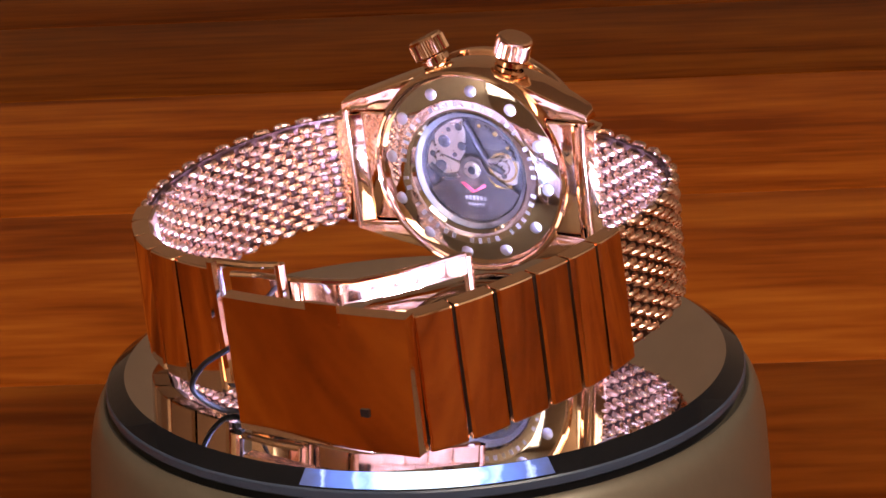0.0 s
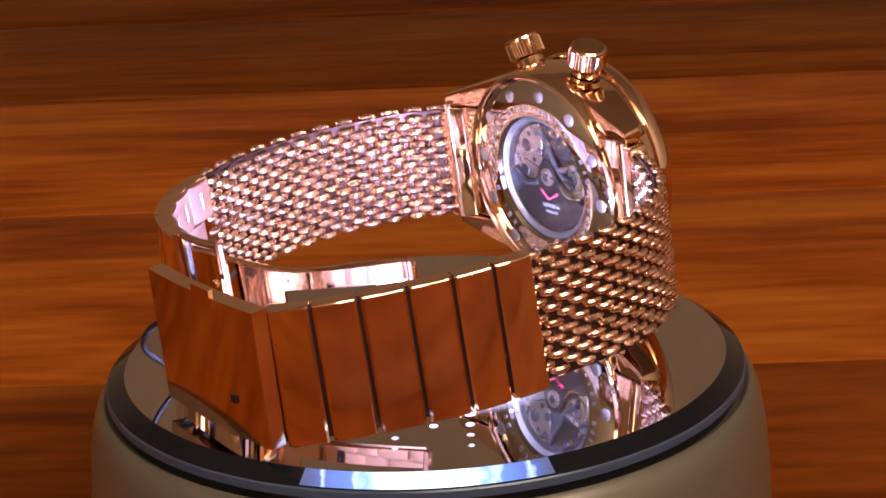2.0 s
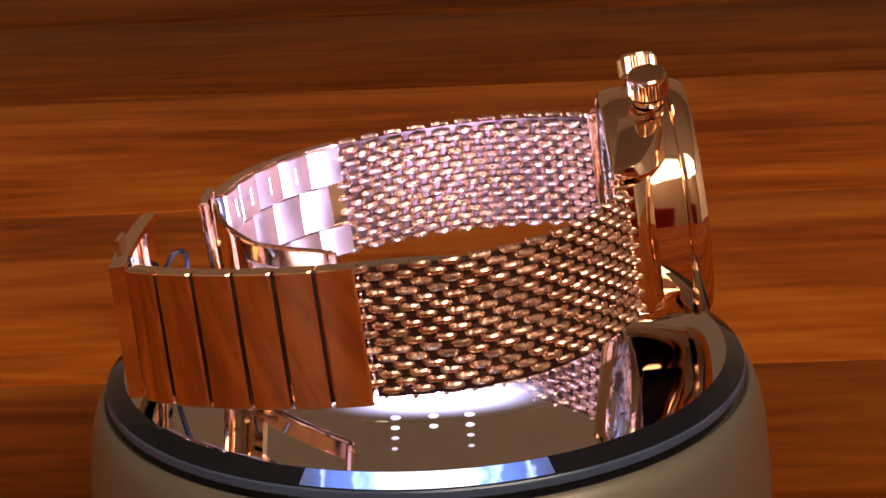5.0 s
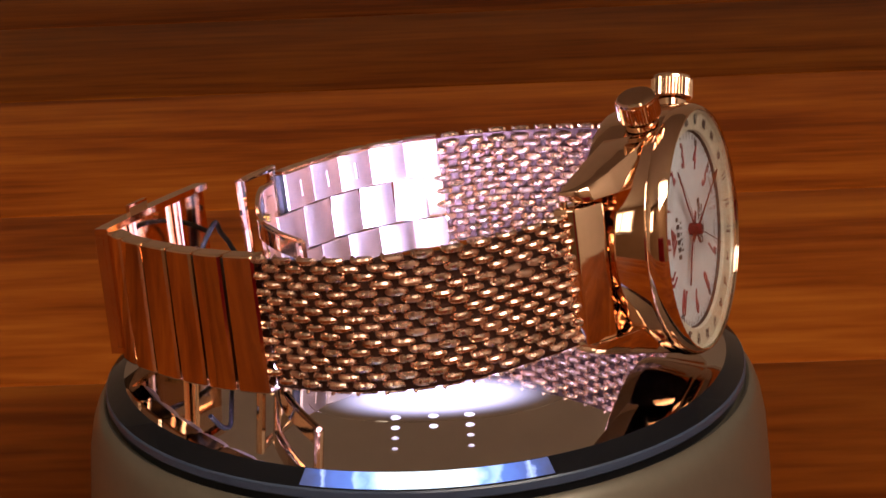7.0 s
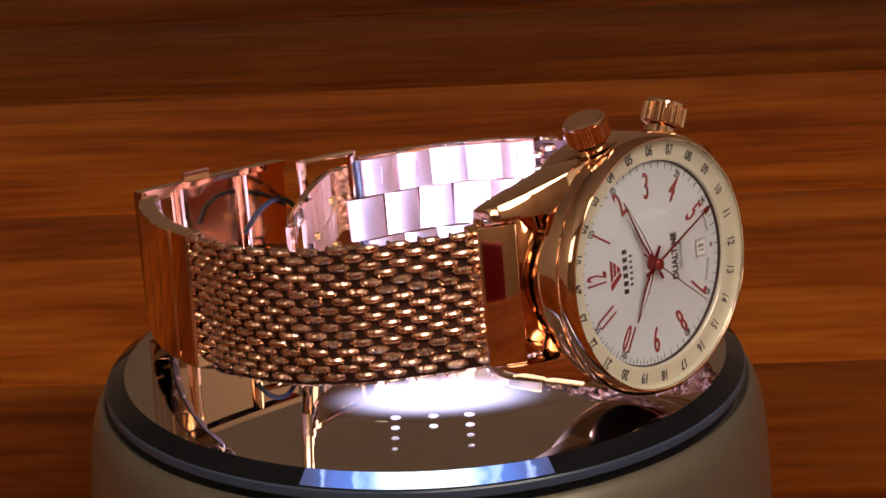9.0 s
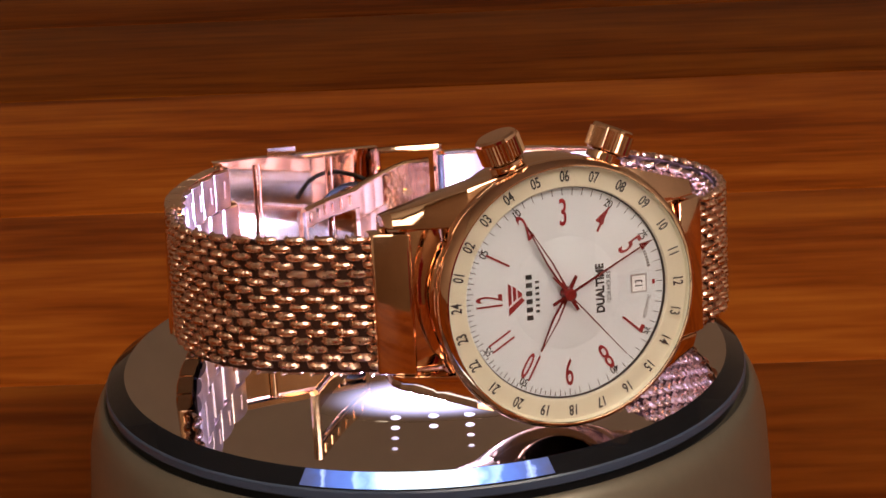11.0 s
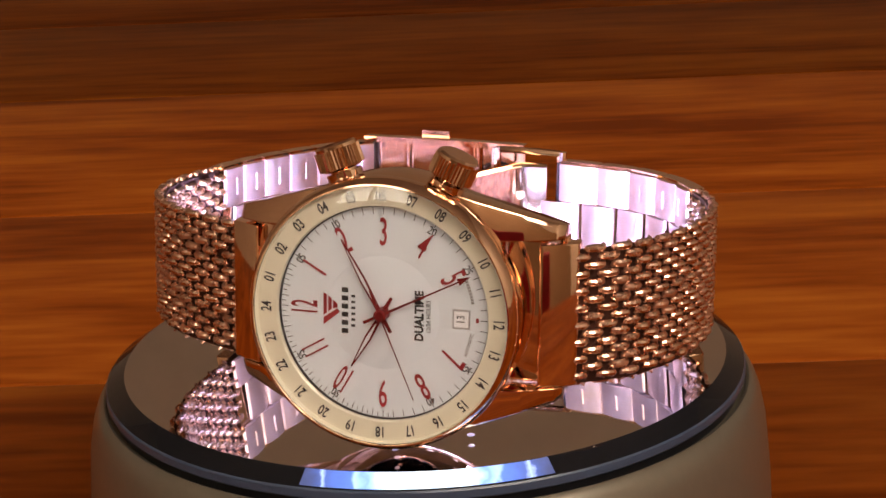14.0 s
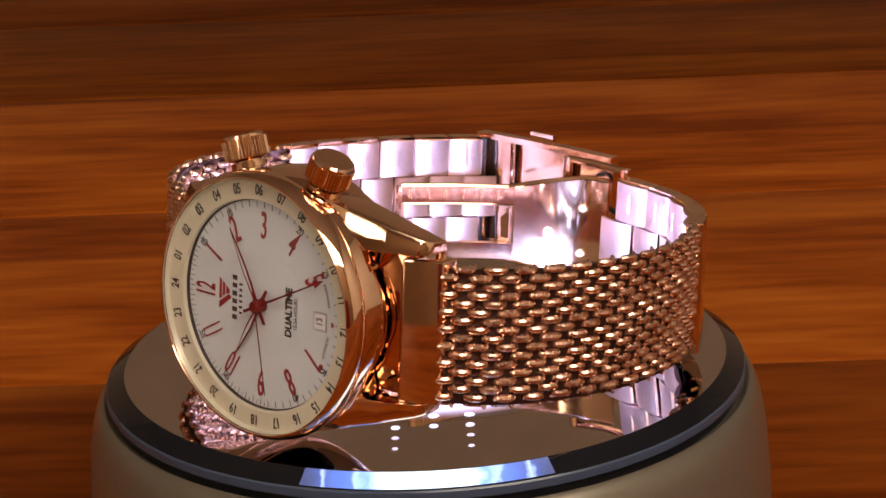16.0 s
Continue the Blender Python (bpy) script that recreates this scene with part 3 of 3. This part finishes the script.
    part("date_number", on_dial(turned(text_bm("13", 1.7, 0.8), -90, -11.95), 0.15), INK, dial, smooth=False)

    def hand(name, clock, length, wide, up, mat, hollow=True, tail=3.0):
        bm = prism_bm([(-0.25, -tail), (0.25, -tail), (wide, length * 0.45), (0.10, length), (-0.10, length), (-wide, length * 0.45)], up, up + 0.18, 0.04, 1)
        ob = part(name, on_dial(turned(bm, clock)), mat, watch)
        if hollow:
            inner = prism_bm([(-0.08, length * 0.18), (0.08, length * 0.18), (wide * 0.5, length * 0.46), (0.03, length * 0.86), (-0.03, length * 0.86), (-wide * 0.5, length * 0.46)], up + 0.17, up + 0.21)
            part("inlay", on_dial(turned(inner, clock)), DIAL_WHITE, ob, smooth=False)
        return ob

    hand("minute_hand", -29.5, 12.6, 0.5, 1.0, RED_LACQUER)
    hand("hour_hand", 209.5, 9.6, 0.55, 0.7, RED_LACQUER)
    gmt = hand("second_zone_hand", 63.5, 14.8, 0.14, 1.3, RED_LACQUER, False)
    part("arrow", on_dial(turned(prism_bm([(-0.55, 13.2), (0.55, 13.2), (0, 15.2)], 1.3, 1.5), 63.5)), RED_LACQUER, gmt, smooth=False)
    part("hand_hub", on_dial(lathe_bm([(0, 2.2), (0.7, 2.2), (0.95, 1.95), (1.05, 0.1), (0, 0.1)], 32)), RED_LACQUER, watch)
    sec = prism_bm([(-0.13, -4.0), (0.13, -4.0), (0.06, 13.6), (-0.06, 13.6)], 0, 0.12, 0.03, 1)
    second = part("second_hand", sec, RED_LACQUER, watch, "thin dark red seconds hand")
    glass = part("crystal", on_dial(lathe_bm([(0, 3.9), (5, 3.83), (10, 3.6), (15, 3.2), (18.6, 2.75), (19.45, 2.5), (19.45, 2.1), (18.6, 2.35), (15, 2.8), (10, 3.2), (5, 3.45), (0, 3.52)], 96)), CRYSTAL, watch, "clear domed crystal")
    glass.visible_shadow = False
    return second


LEFT_MESH = [(-17.9, -36.7), (-25.4, -33.0), (-33.9, -27.5), (-40.2, -19.6), (-43.2, -9.8), (-43.1, -1.4), (-41.9, 6.2)]
RIGHT_MESH = [(37.3, -34.6), (43.4, -28.8), (47.9, -19.8), (50.4, -9.5), (50.6, 0.0), (49.0, 9.0), (45.4, 17.4)]
LEFT_LINKS = [(-41.9, 6.2), (-41.0, 12.9), (-39.4, 19.4), (-37.0, 26.0), (-34.0, 32.8), (-30.5, 39.2), (-26.4, 44.7)]
RIGHT_LINKS = [(45.4, 17.4), (41.9, 23.7), (36.8, 29.2), (30.6, 33.4), (23.6, 35.8), (15.6, 37.2)]
HALF = 11.0


def build_strap(watch, name, path, side):
    """Woven wire: flattened coils across the strap, each a wire of its own, turned into one another. side: +1 when the outside lies to the left of the path."""
    strap = new(name)
    strap.parent = watch
    tagged(strap, "rose gold woven wire mesh strap")
    step = 2.36
    length = sum((Vector(b) - Vector(a)).length for a, b in zip(path, path[1:]))
    n = round(length / step)
    pitch, turns = 2.6, 8
    for i, (p, d) in enumerate(smooth_path(path, n)):
        out = Vector((-d.y, d.x, 0)) * side
        mid = p - out * 1.62
        pts, thick = [], []
        steps = 24
        for k in range(turns * steps + 1):
            a = 2 * math.pi * k / steps
            # the strands lie square across the coil and climb only where they turn over
            half, u = divmod(2 * k / steps, 1.0)
            near = min(1.0, min(u, 1 - u) / 0.17)
            climb = 0.5 * near * near * (3 - 2 * near)
            climb = climb if u < 0.5 else 1 - climb
            z = ((half + climb) / 2 - turns / 2) * -pitch + (pitch / 2 if i % 2 else 0) - pitch / 4
            c, s = math.cos(a), math.sin(a)
            thick.append(0.16 + 0.49 * abs(s) ** 0.5)
            pts.append(mid + d * (1.52 * c) + out * (1.0 * math.copysign(abs(s) ** 0.9, s)) + Vector((0, 0, z)))
        part("wire", tube_bm(pts, thick, 10), ROSE_WIRE, strap)
    return strap


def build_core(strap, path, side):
    """A dark sheet added inside the weave, standing in for the shade in its gaps."""
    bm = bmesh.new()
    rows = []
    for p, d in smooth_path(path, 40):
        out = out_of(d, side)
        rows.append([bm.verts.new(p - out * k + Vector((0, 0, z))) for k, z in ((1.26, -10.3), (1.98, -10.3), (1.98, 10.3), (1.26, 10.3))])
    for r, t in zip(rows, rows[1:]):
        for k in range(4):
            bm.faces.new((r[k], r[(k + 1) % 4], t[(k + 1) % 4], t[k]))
    part("dark_backing", bm, STRAP_GAP_SHADE, strap)


def out_of(d, side):
    return Vector((-d.y, d.x, 0)) * side


def build_link(watch, name, a, b, side, thick=2.8):
    """One solid link between two points of the strap's outside, a little domed, with a dark gap before the next."""
    a, b = Vector(a).to_3d(), Vector(b).to_3d()
    d = (b - a).normalized()
    out = out_of(d, side)
    ln = (b - a).length
    bm = bmesh.new()
    prof = [(0.27, -0.9), (0.30, -0.36), (0.70, 0.02), (ln * 0.3, 0.10), (ln * 0.5, 0.13), (ln * 0.7, 0.10), (ln - 0.70, 0.02), (ln - 0.30, -0.36), (ln - 0.27, -0.9), (ln - 0.3, -thick), (0.3, -thick)]
    n = len(prof)
    rows = []
    for z, inset in ((-HALF, 0.28), (-HALF + 0.08, 0.1), (-HALF + 0.28, 0.0), (HALF - 0.28, 0.0), (HALF - 0.08, 0.1), (HALF, 0.28)):
        lean = 0.8 * (HALF - z) / (2 * HALF)
        rows.append([bm.verts.new(a + d * (s + inset * 0.4 * (1 if s < ln / 2 else -1)) + out * (h + lean - (inset if i < n - 2 else 0)) + Vector((0, 0, z))) for i, (s, h) in enumerate(prof)])
    bm.faces.new(rows[0][::-1])
    bm.faces.new(rows[-1])
    for lo, hi in zip(rows, rows[1:]):
        for i in range(n):
            bm.faces.new((lo[i], lo[(i + 1) % n], hi[(i + 1) % n], hi[i]))
    link = part(name, bm, ROSE, watch, "polished rose gold strap link", sharp=14)
    # inside: plates in two offset rows, with a slot in the upper ones
    for z0, z1, off in ((3.6, 10.4, 0.0), (-4.6, 3.3, ln * 0.45), (-10.4, -4.9, 0.0)):
        bm = bmesh.new()
        s0, s1 = 0.3 + off, ln - 0.02 + off
        w = s1 - s0
        rows = ((s0, -thick + 0.1), (s0 + 0.3, -thick - 0.30), (s0 + w * 0.22, -thick - 0.58), (s0 + w * 0.5, -thick - 0.70), (s0 + w * 0.78, -thick - 0.56), (s1 - 0.3, -thick - 0.26), (s1, -thick + 0.1))
        v0 = [bm.verts.new(a + d * s + out * h + Vector((0, 0, z0))) for s, h in rows]
        v1 = [bm.verts.new(a + d * s + out * h + Vector((0, 0, z1))) for s, h in rows]
        for i in range(7):
            bm.faces.new((v0[i], v0[(i + 1) % 7], v1[(i + 1) % 7], v1[i]))
        bm.faces.new(v0)
        bm.faces.new(v1)
        inner = part("inner_plate", bm, ROSE_SATIN, link)
        if z0 > 0:
            c = a + d * ((s0 + s1) / 2) - out * (thick + 0.60)
            bm = tube_bm([c + Vector((0, 0, 5.6 - 0)), c + Vector((0, 0, 8.6))], 0.32, 8)
            part("slot", bm, ROSE_SATIN, link)
    hinge = tube_bm([b - out * 1.5 + Vector((0, 0, -HALF + 0.6)), b - out * 1.5 + Vector((0, 0, HALF - 0.6))], 0.9, 10)
    part("hinge_pin", hinge, MOVEMENT_DARK, link)
    return link


def build_end_link(watch, sx):
    x0, x1 = CX + sx * 23.2, CX + sx * 27.3
    ya, yb = -38.6, -36.0
    out = [(x0 - sx * 1.6, ya + 1.4), (x0 - sx * 1.2, ya - 0.2), (x0 - sx * 0.8, ya - 0.5), (x1, yb), (x1, yb + 3.4), (x0 + sx * 1.0, yb + 3.6), (x0 - sx * 1.6, ya + 4.6)]
    bm = prism_bm(out, CZ * 0.6 - HALF + 0.1, CZ * 0.6 + HALF - 0.1, 0.35)
    link = part("end_link", on_head(bm), ROSE, watch, "plain polished rose gold end link")
    bar = tube_bm([(x0 + sx * 1.4, yb + 2.9, CZ - HALF - 0.3), (x0 + sx * 1.4, yb + 2.9, CZ + HALF + 0.3)], 0.9, 14)
    part("spring_bar", on_head(bar), ROSE, link)


def build_clasp(watch):
    cover = new("clasp")
    cover.parent = watch
    tagged(cover, "open folding clasp of polished rose gold")
    a, b = Vector((-26.7, 45.9, 0.6)), Vector((5.4, 46.4, 0.6))
    d = (b - a).normalized()
    out = Vector((-d.y, d.x, 0))
    def slab(s0, s1, h0, h1, z0, z1, bevel=0.25, bow=0.0):
        n = 8
        ol = [(s0 + (s1 - s0) * k / n, h1 + bow * (1 - (2 * k / n - 1) ** 2)) for k in range(n + 1)] + [(s0 + (s1 - s0) * k / n, h0 + bow * (1 - (2 * k / n - 1) ** 2)) for k in range(n, -1, -1)]
        bm = prism_bm(ol, z0, z1)
        es = [e for e in bm.edges if e.calc_face_angle(0) > 0.6]
        bmesh.ops.bevel(bm, geom=es, offset=bevel, segments=2, profile=0.5, affect="EDGES")
        m = Matrix.Translation(a) @ Matrix(((d.x, out.x, 0, 0), (d.y, out.y, 0, 0), (0, 0, 1, 0), (0, 0, 0, 1)))
        for v in bm.verts:
            v.co.y -= 0.036 * (v.co.z - HALF)
        bmesh.ops.transform(bm, matrix=m, verts=bm.verts)
        return bm
    ln = (b - a).length
    part("cover", slab(0, ln, -0.6, 0.9, -HALF, HALF, 0.5, 0.7), ROSE, cover)
    part("cover_rim", slab(0, ln, -1.7, -0.6, HALF - 1.1, HALF, 0.2, 0.7), ROSE, cover)
    part("cover_rim", slab(0, ln, -1.7, -0.6, -HALF, -HALF + 1.1, 0.2, 0.7), ROSE, cover)
    part("cover_end", slab(0.1, 1.2, -1.7, -0.5, -HALF + 1.15, HALF - 1.15, 0.2), ROSE, cover)
    part("flap", slab(11.0, 16.5, 1.0, 1.75, 8.6, HALF + 1.3, 0.3), ROSE, cover)
    part("cover_seam", slab(21.4, 21.6, 1.22, 1.36, -HALF + 0.3, HALF - 0.3, 0.03), ROSE_SATIN, cover)
    for s in (8.0, 22.0):
        part("inner_rib", slab(s, s + 1.2, -1.2, -0.6, -HALF + 1.2, HALF - 1.2, 0.2, 0.5), ROSE, cover)
    pin = slab(7.6, 9.0, 1.2, 1.75, -5.2, -4.0, 0.3)
    part("push_pin", pin, MOVEMENT_DARK, cover)
    # hinge frame at the end of the other strap half
    e0, e1 = Vector((14.9, 37.8, 1.6)), Vector((2.6, 36.8, 1.9))
    for z in (-HALF + 0.7, HALF - 0.7):
        part("frame_rail", tube_bm([e0 + Vector((0, -1.4, z)), e1.lerp(e0, 0.4) + Vector((0, -0.6, z)), e1 + Vector((0, -1.0, z))], 0.65, 8), ROSE, cover)
    part("frame_bar", tube_bm([e1 + Vector((0, -1, -HALF + 0.4)), e1 + Vector((0, -1, HALF - 0.4))], 0.9, 10), ROSE, cover)
    part("frame_bar", tube_bm([e0 + Vector((0, -1, -HALF + 0.4)), e0 + Vector((0, -1, HALF - 0.4))], 1.0, 10), ROSE, cover)
    # curved blade inside the loop
    path = smooth_path([(12.5, 35.6), (7.0, 34.6), (1.0, 31.8), (-5.0, 27.2), (-11.0, 21.0), (-17.0, 12.9)], 24)
    def strip(i0, i1, lower, upper, thick=0.45):
        bm = bmesh.new()
        rows = []
        for i in range(i0, i1 + 1):
            p, t = path[i]
            o = out_of(t, -1)
            rows.append([bm.verts.new(p + o * k + Vector((0, 0, z))) for k, z in ((-thick, lower(i)), (thick, lower(i)), (thick, upper(i)), (-thick, upper(i)))])
        for r, q in zip(rows, rows[1:]):
            for k in range(4):
                bm.faces.new((r[k], r[(k + 1) % 4], q[(k + 1) % 4], q[k]))
        bm.faces.new(rows[0])
        bm.faces.new(rows[-1])
        return bm

    def brim(i):
        return 9.6 - 3.0 * min(1.0, max(0.0, (i - 3) / 9))

    part("blade", strip(0, 11, lambda i: -brim(i), brim), ROSE, cover, "curved polished clasp blade")
    part("blade_rail", strip(11, 24, lambda i: 3.7, brim, 0.75), ROSE, cover)
    part("blade_rail", strip(11, 24, lambda i: -brim(i), lambda i: -3.7, 0.75), ROSE, cover)
    part("rail_lip", tube_bm([path[i][0] + Vector((0, 0, 3.7)) for i in range(11, 25)], 0.5, 8), ROSE, cover)
    for i, z in ((3, 4.2), (7, -1.0), (3, -4.2)):
        p, t = path[i]
        o = out_of(t, -1)
        part("rivet", tube_bm([p - o * 0.9 + Vector((0, 0, z)), p + o * 0.9 + Vector((0, 0, z))], 0.75, 14), BRASS, cover)
    for k in range(2):
        rim = [path[i][0] + Vector((0, 0, (brim(i) if k else -brim(i)))) for i in range(0, 25)]
        part("blade_rim", tube_bm(rim, 0.55, 8), ROSE, cover)
    for k in range(6):
        p, t = path[23 - 2 * k]
        o = out_of(t, -1)
        part("blade_tooth", tube_bm([p - o * 0.8 + Vector((0, 0, 4.4)), p - o * 0.8 + Vector((0, 0, 6.2))], 0.28, 6), ROSE, cover)
    part("blade_end", tube_bm([(-17.2, 12.8, -6.6), (-17.2, 12.8, 6.6)], 0.9, 10), ROSE, cover)
    loop = [(-9.0, 39.5, 1.0), (-6.0, 38.8, 4.4), (-2.0, 39.6, 5.8), (3.0, 42.4, 4.6), (7.2, 44.7, 1.8), (11.8, 46.6, -1.0), (14.9, 46.7, -5.1), (16.0, 43.2, -9.6), (14.6, 40.6, -12.4), (12.4, 39.6, -12.75), (10.0, 41.4, -12.6), (8.8, 44.6, -12.3)]
    part("cord", tube_bm([p for p, t in smooth_path(loop, 60)], 0.48, 7), CORD, cover, "thin black cord loop")


def build_watch():
    watch = new("wristwatch")
    tagged(watch, "rose gold wristwatch with white dial and woven mesh strap", "watch")
    build_case(watch)
    second = build_dial(watch)
    for sx in (-1, 1):
        build_end_link(watch, sx)
    build_core(build_strap(watch, "mesh_strap", LEFT_MESH, 1), LEFT_MESH, 1)
    build_core(build_strap(watch, "mesh_strap", RIGHT_MESH, -1), RIGHT_MESH, -1)
    for a, b in zip(LEFT_LINKS, LEFT_LINKS[1:]):
        build_link(watch, "strap_link", a, b, 1)
    for a, b in zip(RIGHT_LINKS, RIGHT_LINKS[1:]):
        build_link(watch, "strap_link", a, b, -1)
    build_clasp(watch)
    return watch, second


build_room()
build_chair()
build_table()
PLATE = build_turntable()
WATCH, SECOND = build_watch()


TILT = pose(0, 0, TOP + 17.6 * MM, -5.9, 1.3, 0)
SWAY = ((0, 1.0), (0.5, 0.98), (1, 0.78), (1.5, 0.66), (2, 0.4), (2.5, 0.12), (3, -0.25), (3.5, -0.5), (4, -0.74), (5, -0.8), (6.3, -0.55), (7, -0.66), (7.5, -0.68), (8, -0.6), (9, -0.5), (10, -0.2), (11.3, 0.14), (12, 0.27), (13, 0.25), (14, 0.45), (14.5, 0.34), (15, 0.15), (16, 0.06))


def angle(t):
    """The turntable's heading in degrees: about two turns a minute, clockwise from above."""
    return 147.79 - 11.947 * t + float(np.interp(t, [s[0] for s in SWAY], [s[1] for s in SWAY]))


def motions():
    times = [k * 0.5 for k in range(33)]
    walk(WATCH, [(t, pose(0, 0, 0, 0, 0, angle(t)) @ TILT) for t in times])
    walk(PLATE, [(t, pose(0, 0, 0, 0, 0, angle(t))) for t in times])
    hub = Matrix.Translation((CX * MM, (DIAL_Y - 1.65) * MM, CZ * MM)) @ Matrix.Rotation(radians(2.2), 4, "Z") @ Matrix.Rotation(radians(90), 4, "X")
    walk(SECOND, [(t, hub @ pose(0, 0, 0, 0, 0, -(148.0 + 6.0 * (t - 12.5)))) for t in times])


motions()
